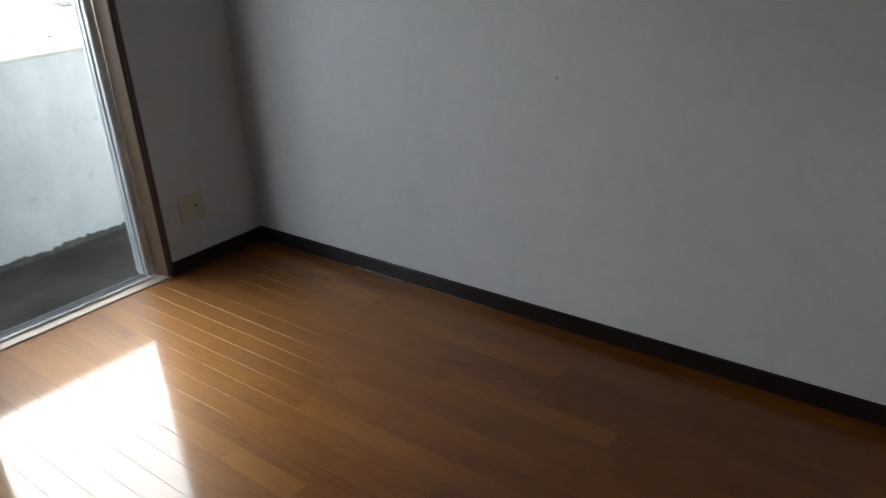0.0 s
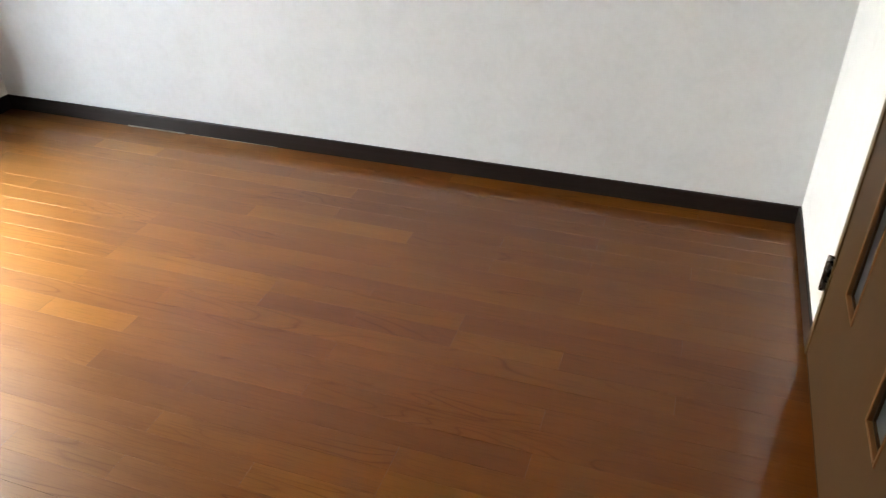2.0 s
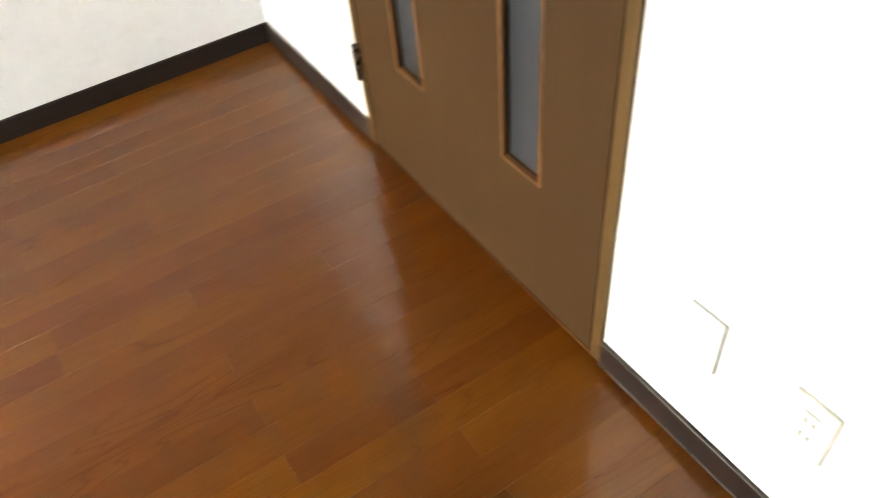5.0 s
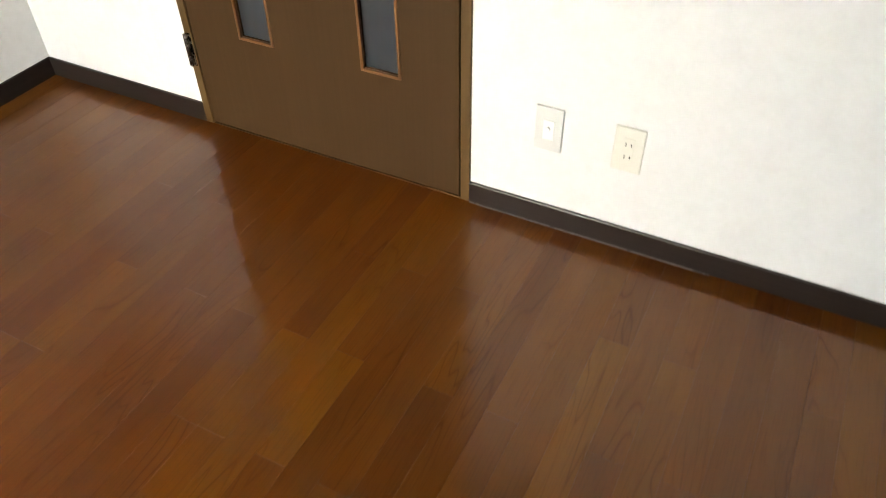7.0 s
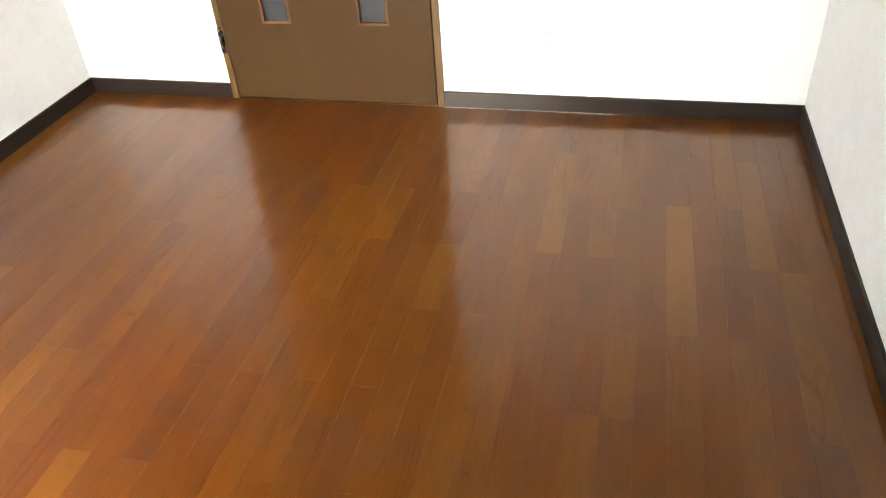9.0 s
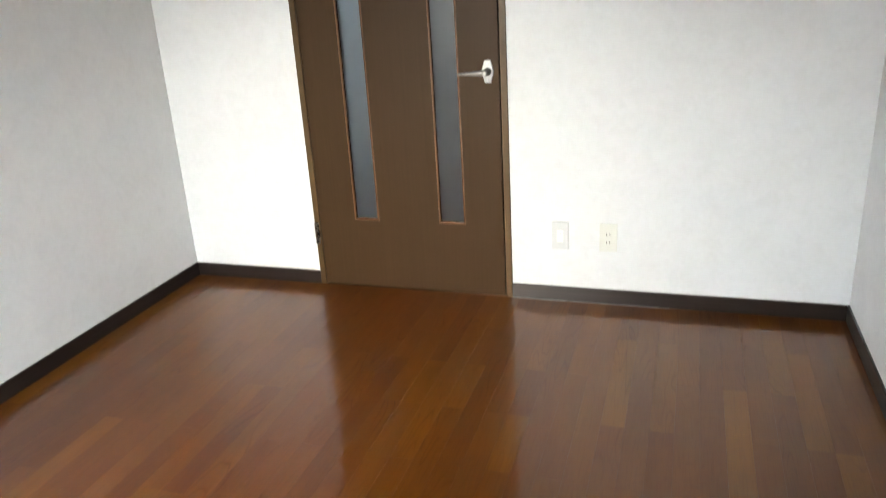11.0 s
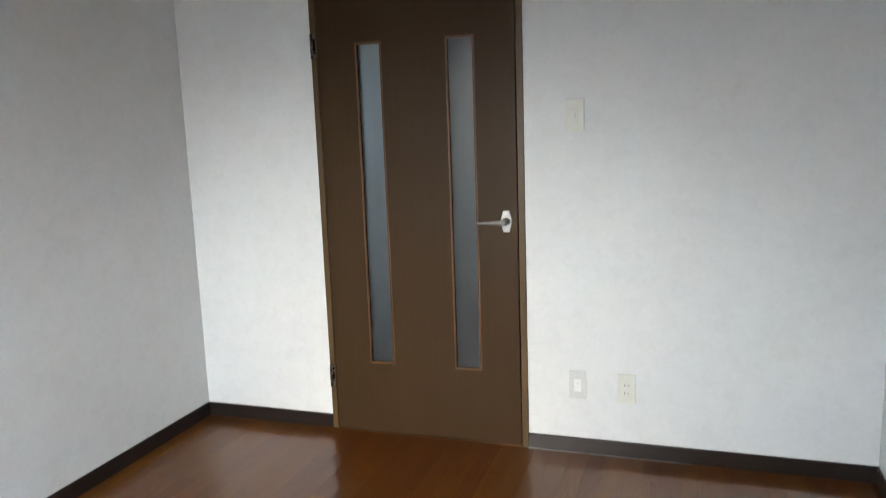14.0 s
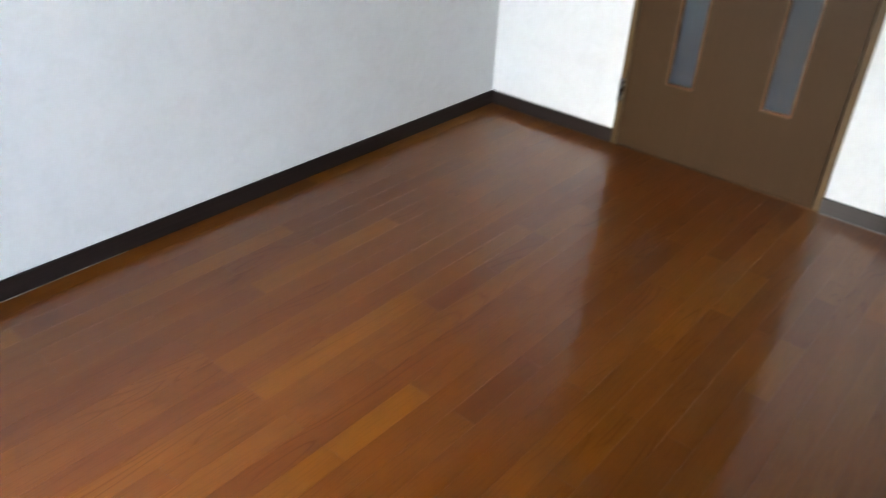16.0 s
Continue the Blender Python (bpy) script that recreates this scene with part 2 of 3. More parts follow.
M_PLATE = plain("ivory_plastic", (0.57, 0.565, 0.515), 0.4, 0.0, 0.02)
M_PLATE_OLD = plain("aged_ivory_plastic", (0.56, 0.51, 0.37), 0.42, 0.0, 0.03)
M_PLATE_GREY = plain("grey_plastic", (0.50, 0.512, 0.51), 0.4, 0.0, 0.02)
M_PLATE_WHITE = plain("white_plastic", (0.66, 0.67, 0.66), 0.35, 0.0, 0.02)
M_VINYL = plain("grey_vinyl", (0.07, 0.075, 0.085), 0.75, 0.0, 0.1, 6)
M_SLOT = plain("dark_slot", (0.03, 0.03, 0.03), 0.6)
M_CAULK = plain("pale_filler", (0.15, 0.13, 0.11), 0.6, 0.0, 0.15)
M_FOOT_GLINT = plain("foot_glint", (0.11, 0.10, 0.10), 0.3, 0.0, 0.1)
M_HALL = plaster("hall_paint", (0.66, 0.69, 0.69), (0.73, 0.76, 0.76))
M_MARK = plain("wall_mark", (0.22, 0.20, 0.17), 0.8)
M_FROST = frosted_glass()
M_FIGURED = figured_glass()
M_PARAPET = parapet_paint()
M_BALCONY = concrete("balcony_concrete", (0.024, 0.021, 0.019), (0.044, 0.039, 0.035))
M_SLAB = concrete("slab_concrete", (0.24, 0.24, 0.235), (0.32, 0.32, 0.31))
M_CAP = concrete("parapet_cap", (0.55, 0.53, 0.49), (0.68, 0.66, 0.62))
M_GAP_SHADE = concrete("gap_shade", (0.035, 0.037, 0.036), (0.075, 0.078, 0.07))
M_GROUND = concrete("yard_ground", (0.34, 0.33, 0.30), (0.46, 0.44, 0.40))
M_ROOF = concrete("pale_roof", (0.62, 0.56, 0.49), (0.74, 0.69, 0.62))
M_ROOF_DARK = concrete("weathered_tile", (0.05, 0.045, 0.045), (0.10, 0.09, 0.09))
M_ROOF_GREY = concrete("pale_grey_tile", (0.36, 0.345, 0.335), (0.50, 0.48, 0.465))


# ---------------------------------------------------------------- mesh helpers
def add_box(bm, lo, hi):
    """An upright box from corner to corner."""
    vs = [bm.verts.new((x, y, z)) for z in (lo[2], hi[2]) for y in (lo[1], hi[1]) for x in (lo[0], hi[0])]
    for q in ((0, 2, 3, 1), (4, 5, 7, 6), (0, 1, 5, 4), (2, 6, 7, 3), (1, 3, 7, 5), (0, 4, 6, 2)):
        bm.faces.new([vs[i] for i in q])
    return vs


def boxes(*pairs, bevel=0.0):
    bm = bmesh.new()
    for lo, hi in pairs:
        add_box(bm, lo, hi)
    if bevel:
        bmesh.ops.bevel(bm, geom=bm.edges[:], offset=bevel, segments=2, affect="EDGES", profile=0.5)
    return bm


def prism(outline, depth, axis="y", bevel=0.0):
    """An outline of (a, b) pairs drawn out along an axis: y takes (x, z), x takes (y, z)."""
    bm = bmesh.new()
    make = (lambda a, b, d: (a, d, b)) if axis == "y" else (lambda a, b, d: (d, a, b))
    lo, hi = ([bm.verts.new(make(a, b, d)) for a, b in outline] for d in depth)
    n = len(outline)
    bm.faces.new(lo)
    bm.faces.new(hi[::-1])
    for i in range(n):
        bm.faces.new((lo[i], hi[i], hi[(i + 1) % n], lo[(i + 1) % n]))
    bmesh.ops.recalc_face_normals(bm, faces=bm.faces[:])
    if bevel:
        bmesh.ops.bevel(bm, geom=bm.edges[:], offset=bevel, segments=2, affect="EDGES", profile=0.5)
    return bm


def lathe(profile, start, way, sides=20):
    """A turned form: rows of (distance along, radius)."""
    bm = bmesh.new()
    turn = Vector(way).to_track_quat("Z", "Y").to_matrix()
    rings = []
    for d, r in profile:
        rings.append([bm.verts.new(Vector(start) + turn @ Vector((r * math.cos(2 * math.pi * k / sides), r * math.sin(2 * math.pi * k / sides), d))) for k in range(sides)])
    for a, b in zip(rings, rings[1:]):
        for k in range(sides):
            bm.faces.new((a[k], a[(k + 1) % sides], b[(k + 1) % sides], b[k]))
    bm.faces.new(rings[0][::-1])
    bm.faces.new(rings[-1])
    bmesh.ops.recalc_face_normals(bm, faces=bm.faces[:])
    return bm


def mesh_of(name, bm, material, smooth=False):
    me = bpy.data.meshes.new(name)
    bmesh.ops.recalc_face_normals(bm, faces=bm.faces[:])
    bm.to_mesh(me)
    bm.free()
    me.materials.append(material)
    if smooth:
        for f in me.polygons:
            f.use_smooth = True
    return me


def thing(name, bm, material, label, category, kind="", group="", smooth=False):
    return tagged(new(name, mesh_of(name, bm, material, smooth)), label, category, group, kind)


def holder(name, label, category, kind="", group="", at=(0, 0, 0)):
    ob = tagged(new(name), label, category, group, kind)
    ob.location = at
    return ob


def part(name, bm, material, parent, label="", smooth=False):
    """One mesh under a thing or a part; its form is given in the parent's space."""
    ob = new(name, mesh_of(name, bm, material, smooth))
    ob.parent = parent
    if label:
        ob["label"] = label
    return ob


# ---------------------------------------------------------------- the room's shell
W, L, H = 2.953, 3.390, 2.42          # across, from door wall to window wall, height
T = 0.12                              # walls
DX0, DX1, DZ = 0.685, 1.616, 2.0      # door frame, outside
WX0, WX1, WZ0, WZ1 = 0.512, 2.30, 0.0, 1.93  # window casing, outside

thing("wall_west", boxes(((-T, -L - T, -0.1), (0, T, H))), M_PAPER, "white embossed wallpaper on a plain long wall", "wall", "structure")
thing("wall_east", boxes(((W, -L - T, -0.1), (W + T, T, H))), M_PAPER, "white embossed wallpaper on a plain side wall", "wall", "structure")
thing("wall_north", boxes(((0, 0, -0.1), (DX0, T, H)), ((DX1, 0, -0.1), (W, T, H)), ((DX0, 0, DZ), (DX1, T, H))), M_PAPER,
      "white embossed wallpaper round a brown door", "wall", "structure")
thing("wall_south", boxes(((0, -L - T, -0.1), (WX0, -L, H)), ((WX1, -L - T, -0.1), (W, -L, H)), ((WX0, -L - T, WZ1), (WX1, -L, H))), M_PAPER,
      "white wallpaper beside a wide balcony window", "wall", "structure")
thing("ceiling", boxes(((-T, -L - T, H), (W + T, T, H + 0.12))), M_CEIL, "plain off-white papered ceiling", "ceiling", "structure")


def baseboard(name, a, b, face, material):
    """A skirting board between two points of the floor plan, its thickness towards face."""
    (x0, y0), (x1, y1) = a, b
    d, h, r = 0.008, 0.067, 0.003
    shape = [(0, 0.001), (d, 0.001), (d, h - r), (d - r * 0.4, h - r * 0.35), (d - r, h), (0, h)]
    bm = bmesh.new()
    ends = [[bm.verts.new((x + face[0] * u, y + face[1] * u, z)) for u, z in shape] for x, y in (a, b)]
    n = len(shape)
    for i in range(n):
        bm.faces.new((ends[0][i], ends[0][(i + 1) % n], ends[1][(i + 1) % n], ends[1][i]))
    bm.faces.new(ends[0])
    bm.faces.new(ends[1][::-1])
    return thing(name, bm, material, "dark brown wooden baseboard along the wall", "baseboard", "structure")


baseboard("baseboard_west", (0, -L), (0, 0), (1, 0), M_BASE)
baseboard("baseboard_east", (W, -L), (W, 0), (-1, 0), M_BASE)
baseboard("baseboard_north_1", (0.008, 0), (DX0, 0), (0, -1), M_BASE_X)
baseboard("baseboard_north_2", (DX1, 0), (W - 0.008, 0), (0, -1), M_BASE_X)
baseboard("baseboard_south_1", (0.008, -L), (WX0, -L), (0, 1), M_BASE_X)
baseboard("baseboard_south_2", (WX1, -L), (W - 0.008, -L), (0, 1), M_BASE_X)
thing("trim_filler", prism([(0, 0.0015), (0.007, 0.0015), (0.005, 0.004), (0, 0.005)], (0, 1), "y", 0.0), M_CAULK,
      "pale strip of old filler along the baseboard's foot", "trim", "structure").matrix_world = pose(0.008, -2.735, 0)
bpy.data.objects["trim_filler"].scale = (1, 0.29, 1)
# pale strip that paints in the gloss highlight along this board's foot
thing("trim_glint_door_wall", boxes(((DX1 + 0.002, -0.0115, 0.0005), (2.28, -0.0082, 0.0032))), M_FOOT_GLINT, "thin pale strip for the gloss highlight at the baseboard's foot", "trim", "structure")
thing("trim_filler_thin", prism([(0, 0.0015), (0.003, 0.0015), (0.002, 0.0025), (0, 0.003)], (0, 1), "y", 0.0), M_CAULK,
      "thin pale line of old filler at the baseboard", "trim", "structure").matrix_world = pose(0.008, -2.42, 0)
bpy.data.objects["trim_filler_thin"].scale = (1, 0.42, 1)


# ---------------------------------------------------------------- window to the balcony
def balcony_window():
    win = holder("window_1", "wide sliding balcony window with aluminium sashes, one half open", "window", "structure")
    y0 = -L
    # wooden casing: dark front edge, paler reveal, sill board
    for x0, x1, name in ((WX0, WX0 + 0.018, "casing_edge"), (WX1 - 0.018, WX1, "casing_edge")):
        part(name, boxes(((x0, y0 - 0.02, 0.002), (x1, y0 + 0.012, WZ1 - 0.018)), bevel=0.002), M_CASING_EDGE, win, "dark brown casing edge")
    part("casing_edge", boxes(((WX0, y0 - 0.02, WZ1 - 0.018), (WX1, y0 + 0.012, WZ1)), bevel=0.002), M_CASING_EDGE, win, "dark brown casing edge")
    part("reveal", prism([(WX0 + 0.018, y0 + 0.004), (WX0 + 0.030, y0 + 0.004), (WX0 + 0.048, y0 - 0.075), (WX0 + 0.018, y0 - 0.075)], (0, 1)),
         M_CASING, win, "light brown wooden reveal")
    o = bpy.data.objects["reveal"]
    o.data.transform(Matrix(((1, 0, 0, 0), (0, 0, 1, 0), (0, 1, 0, 0), (0, 0, 0, 1))))
    for v in o.data.vertices:
        v.co.z = 0.012 if v.co.z < 0.5 else WZ1 - 0.018
    part("reveal", boxes(((WX1 - 0.048, y0 - 0.075, 0.012), (WX1 - 0.018, y0 + 0.004, WZ1 - 0.018)), bevel=0.001), M_CASING, win, "light brown wooden reveal")
    part("head_board", boxes(((WX0 + 0.018, y0 - 0.075, WZ1 - 0.04), (WX1 - 0.018, y0 + 0.004, WZ1 - 0.018)), bevel=0.001), M_CASING, win)
    part("window_sill", boxes(((WX0 + 0.018, y0 - 0.055, -0.03), (WX1 - 0.018, y0 - 0.0006, 0.006)), bevel=0.0015), M_SILL, win, "pale worn wooden sill strip")
    # aluminium outer frame with two raised tracks on every side
    ax0, ax1 = WX0 + 0.048, WX1 - 0.048
    ya, yb = y0 - 0.125, y0 - 0.055
    part("frame_sill", boxes(((ax0 - 0.02, ya, -0.06), (ax1 + 0.02, yb, 0.004)), bevel=0.001), M_ALU_DULL, win, "dull aluminium bottom track")
    part("frame_head", boxes(((ax0, ya, WZ1 - 0.075), (ax1, yb, WZ1 - 0.04)), bevel=0.001), M_ALU, win)
    for yy in (y0 - 0.060, y0 - 0.088, y0 - 0.116):
        part("track", boxes(((ax0 + 0.014, yy - 0.003, 0.004), (ax1 - 0.014, yy + 0.003, 0.018)), bevel=0.001), M_ALU if yy > y0 - 0.07 else M_ALU_DULL, win)
    for s, x in ((1, ax0), (-1, ax1)):
        a, b = sorted((x, x + s * 0.030))
        part("frame_jamb", boxes(((a, y0 - 0.160, 0.004), (b, y0 - 0.076, WZ1 - 0.075)), bevel=0.001), M_ALU, win, "aluminium side frame with tracks")
        for ya, yb, up in ((0.078, 0.092, 0.006), (0.108, 0.124, 0.010), (0.142, 0.156, 0.008)):
            a, b = sorted((x + s * 0.030, x + s * (0.030 + up)))
            part("jamb_rib", boxes(((a, y0 - yb, 0.018), (b, y0 - ya, WZ1 - 0.075)), bevel=0.001), M_ALU, win)
        # dark seal strips; their colour also paints the shade between the ribs
        for ya, yb in ((0.094, 0.106), (0.127, 0.140)):
            a, b = sorted((x + s * 0.030, x + s * 0.0325))
            part("gasket", boxes(((a, y0 - yb, 0.018), (b, y0 - ya, WZ1 - 0.075))), M_ALU_DARK, win, "dark seal strip with the groove's shade in its colour")
    # two sashes slid together on the east half
    mid = 1.385
    for yy, xa in ((y0 - 0.074, mid), (y0 - 0.102, mid + 0.012)):
        xb = ax1 - 0.036
        sash = part("sash", boxes(((xa, yy - 0.011, 0.02), (xa + 0.04, yy + 0.011, WZ1 - 0.08)), ((xb - 0.04, yy - 0.011, 0.02), (xb, yy + 0.011, WZ1 - 0.08)),
                                  ((xa + 0.04, yy - 0.011, 0.02), (xb - 0.04, yy + 0.011, 0.09)), ((xa + 0.04, yy - 0.011, WZ1 - 0.13), (xb - 0.04, yy + 0.011, WZ1 - 0.08))),
                    M_ALU, win, "aluminium sliding sash")
        part("pane", boxes(((xa + 0.036, yy - 0.0025, 0.086), (xb - 0.036, yy + 0.0025, WZ1 - 0.126))), M_FIGURED, sash, "frosted figured window glass")
    return win


balcony_window()


# ---------------------------------------------------------------- door to the hall
def inner_door():
    door = holder("door_1", "closed dark brown laminate door with two narrow frosted panes", "door", "structure")
    fw = 0.027
    part("door_jamb", boxes(((DX0, -0.008, 0.001), (DX0 + fw, T + 0.008, DZ - fw)), bevel=0.0015), M_DOORFRAME, door, "brown wooden door frame side")
    part("door_jamb", boxes(((DX1 - fw, -0.008, 0.001), (DX1, T + 0.008, DZ - fw)), bevel=0.0015), M_DOORFRAME, door, "brown wooden door frame side")
    part("door_head", boxes(((DX0, -0.008, DZ - fw), (DX1, T + 0.008, DZ)), bevel=0.0015), M_DOORFRAME, door, "brown wooden door frame head")
    part("threshold", boxes(((DX0 + fw, -0.004, -0.02), (DX1 - fw, T, 0.0025)), bevel=0.001), M_DOOR, door, "worn dark wooden threshold strip")
    # the leaf with two slots cut through it
    x0, x1, z0, z1 = DX0 + fw + 0.003, DX1 - fw - 0.006, 0.008, DZ - fw - 0.004
    ya, yb = -0.004, 0.032
    s = [(0.891, 1.011), (1.294, 1.416)]
    sz0, sz1 = 0.330, 1.742
    leaf = part("leaf", boxes(((x0, ya, z0), (s[0][0], yb, z1)), ((s[0][1], ya, z0), (s[1][0], yb, z1)), ((s[1][1], ya, z0), (x1, yb, z1)),
                              *[((a, ya, z0), (b, yb, sz0)) for a, b in s], *[((a, ya, sz1), (b, yb, z1)) for a, b in s]), M_DOOR, door, "dark brown woodgrain leaf")
    bm = bmesh.new()
    bm.from_mesh(leaf.data)
    bmesh.ops.remove_doubles(bm, verts=bm.verts[:], dist=0.0002)
    inner = [f for f in bm.faces if sum(1 for g in bm.faces if g is not f and (g.calc_center_median() - f.calc_center_median()).length < 1e-4)]
    bmesh.ops.delete(bm, geom=inner, context="FACES_ONLY")
    bm.to_mesh(leaf.data)
    bm.free()
    w = 0.0085
    for a, b in s:
        for (xa, za), (xb, zb) in (((a, sz0), (a + w, sz1)), ((b - w, sz0), (b, sz1)), ((a + w, sz0), (b - w, sz0 + w)), ((a + w, sz1 - w), (b - w, sz1))):
            part("bead", boxes(((xa, ya - 0.003, za), (xb, 0.004, zb)), bevel=0.002), M_BEAD, leaf, "orange-brown wooden bead")
            part("glazing_stop", boxes(((xa, 0.0045, za), (xb, yb, zb))), M_DOOR, leaf)
        part("pane", boxes(((a + w - 0.002, 0.010, sz0 + w - 0.002), (b - w + 0.002, 0.014, sz1 - w + 0.002))), M_FROST, leaf, "narrow frosted glass pane")
    for lo, hi in (((DX0 + fw, 0.0335, 0.003), (DX0 + fw + 0.012, 0.046, DZ - fw)), ((DX1 - fw - 0.014, 0.0335, 0.003), (DX1 - fw, 0.046, DZ - fw)),
                   ((DX0 + fw + 0.012, 0.0335, DZ - fw - 0.012), (DX1 - fw - 0.014, 0.046, DZ - fw))):
        part("door_stop", boxes((lo, hi)), M_SLOT, door, "dark rebate strip behind the leaf")
    part("threshold_edge", prism([(1.24, 0.0026), (DX1 - fw, 0.0026), (DX1 - fw, 0.0062), (1.42, 0.0050)], (-0.0075, -0.0042), "y"), M_BEAD, door, "pale edge strip under the leaf")
    # hinges: leaf plates and a barrel on the frame
    for z in (0.205, 1.685):
        hinge = part("hinge", boxes(((DX0 + 0.008, -0.0098, z), (DX0 + 0.022, -0.0079, z + 0.105)), bevel=0.0005), M_HINGE, door, "dark bronzed butt hinge")
        r = 0.0072
        part("barrel", lathe([(0, 0.004), (0.002, r), (0.0347, r), (0.035, r - 0.0002), (0.0353, r), (0.0697, r), (0.070, r - 0.0002), (0.0703, r), (0.103, r), (0.105, 0.004)],
                             (DX0 + 0.010, -0.0165, z), (0, 0, 1), 14), M_HINGE, hinge, smooth=True)
    # lever handle on a tapered plate
    hx, hz = 1.538, 0.985
    plate = [(-0.013, 0.045), (0.013, 0.045), (0.017, 0.030), (0.024, 0.008), (0.024, -0.008), (0.017, -0.030), (0.013, -0.045), (-0.013, -0.045), (-0.017, -0.030), (-0.024, -0.008), (-0.024, 0.008), (-0.017, 0.030)]
    handle = part("door_handle", prism([(hx + a, hz + b) for a, b in plate], (-0.012, -0.0042), "y", 0.0022), M_CHROME, door, "satin chrome lever handle on a tapered plate")
    part("neck", lathe([(0, 0.016), (0.004, 0.0165), (0.008, 0.011), (0.034, 0.0105), (0.043, 0.0135), (0.050, 0.012), (0.054, 0.007)], (hx, -0.0115, hz), (0, -1, 0), 24), M_CHROME, handle, smooth=True)
    lever = bmesh.new()
    rings = []
    for k in range(9):
        u = k / 8
        cx, cy, cz = hx - 0.118 * u, -0.052 + 0.010 * u * u, hz - 0.006 * u
        rx, rz = 0.0075 - 0.0035 * u, 0.0120 - 0.0078 * u
        rings.append([lever.verts.new((cx, cy + rx * math.cos(q), cz + rz * math.sin(q))) for q in (2 * math.pi * i / 14 for i in range(14))])
    for a, b in zip(rings, rings[1:]):
        for i in range(14):
            lever.faces.new((a[i], a[(i + 1) % 14], b[(i + 1) % 14], b[i]))
    lever.faces.new(rings[0][::-1])
    lever.faces.new(rings[-1])
    part("lever", lever, M_CHROME, handle, smooth=True)
    for dz in (0.033, -0.033):
        part("screw", lathe([(0, 0.0045), (0.0014, 0.0042), (0.002, 0.002)], (hx, -0.0118, hz + dz), (0, -1, 0), 12), M_SCREW, handle, smooth=True)
    part("strike_plate", boxes(((DX1 - fw - 0.0012, 0.004, 0.93), (DX1 - fw - 0.0002, 0.026, 1.03))), M_STEEL, door)
    return door


inner_door()


# ---------------------------------------------------------------- wall plates
def wall_plate(name, x, z, w, h, material, label, category, face=-1, y=0.0, thick=0.007):
    """A plate on a wall that looks along y; its origin is the plate's middle on the wall."""
    body = boxes(((-w / 2, -thick, -h / 2), (w / 2, 0, h / 2)), bevel=0.0018)
    ob = thing(name, body, material, label, category)
    ob.matrix_world = pose(x, y, z, 0, 0, 0 if face < 0 else 180)
    return ob


jack = wall_plate("television_socket", 1.827, 0.300, 0.070, 0.122, M_PLATE_GREY, "grey plastic television socket plate on the wall beside the door", "wall socket")
part("insert", boxes(((-0.014, -0.009, -0.028), (0.014, -0.0068, 0.026)), bevel=0.001), M_PLATE_WHITE, jack, "white centre insert")
part("connector", lathe([(0, 0.0055), (0.006, 0.0055), (0.0065, 0.004)], (0, -0.0088, 0.004), (0, -1, 0), 14), M_PLATE_WHITE, jack, smooth=True)
socket = wall_plate("power_socket", 2.026, 0.299, 0.072, 0.121, M_PLATE, "ivory plastic double power socket plate on the wall", "wall socket")
part("insert", boxes(((-0.013, -0.0085, -0.034), (0.013, -0.0068, 0.034)), bevel=0.0008), M_PLATE, socket)
for dz in (0.016, -0.018):
    for dx, hh in ((-0.0065, 0.0055), (0.0065, 0.0045)):
        part("slot", boxes(((dx - 0.0013, -0.0089, dz - hh), (dx + 0.0013, -0.0083, dz + hh))), M_SLOT, socket, "dark plug slot")
switch = wall_plate("light_switch", 1.822, 1.408, 0.072, 0.128, M_PLATE, "ivory plastic light switch plate on the wall beside the door", "light switch")
part("rocker", boxes(((-0.011, -0.0085, -0.026), (0.011, -0.0068, 0.026)), bevel=0.0008), M_PLATE, switch)
part("switch_key", boxes(((-0.004, -0.0115, -0.011), (0.004, -0.0083, 0.010)), bevel=0.0008), M_PLATE_GREY, switch, "small grey toggle key")
wide = wall_plate("cable_outlet", 0.360, 0.281, 0.122, 0.124, M_PLATE_OLD, "square aged ivory blank outlet plate with a small dark hole", "wall socket", 1, -L)
part("hole", lathe([(0, 0.0065), (0.0012, 0.006)], (0.022, -0.0068, 0.006), (0, -1, 0), 14), M_SLOT, wide, "dark cable hole")
nail = thing("wall_mark", lathe([(0, 0.004), (0.002, 0.003), (0.003, 0.001)], (0.0002, -1.705, 0.918), (1, 0, 0), 10), M_MARK, "small dark nail hole mark on the wallpaper", "mark")


# ---------------------------------------------------------------- balcony and outdoors
BZ, PY, PZ = -0.12, -4.52, 0.905
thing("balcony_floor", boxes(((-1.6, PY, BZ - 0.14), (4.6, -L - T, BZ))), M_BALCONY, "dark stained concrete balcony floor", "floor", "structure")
thing("parapet", boxes(((-1.6, PY - 0.13, BZ - 0.14), (4.6, PY, PZ - 0.018))), M_PARAPET, "pale blue-grey painted balcony parapet with peeling stains", "parapet", "structure")
thing("parapet_cap", boxes(((-1.62, PY - 0.145, PZ - 0.018), (4.62, PY + 0.012, PZ)), bevel=0.006), M_CAP, "pale concrete cap along the parapet", "parapet", "structure")
thing("balcony_ceiling", boxes(((-1.6, PY - 0.1, 2.32), (4.6, -L - T, 2.47))), M_SLAB, "grey concrete slab of the balcony above", "ceiling", "structure")
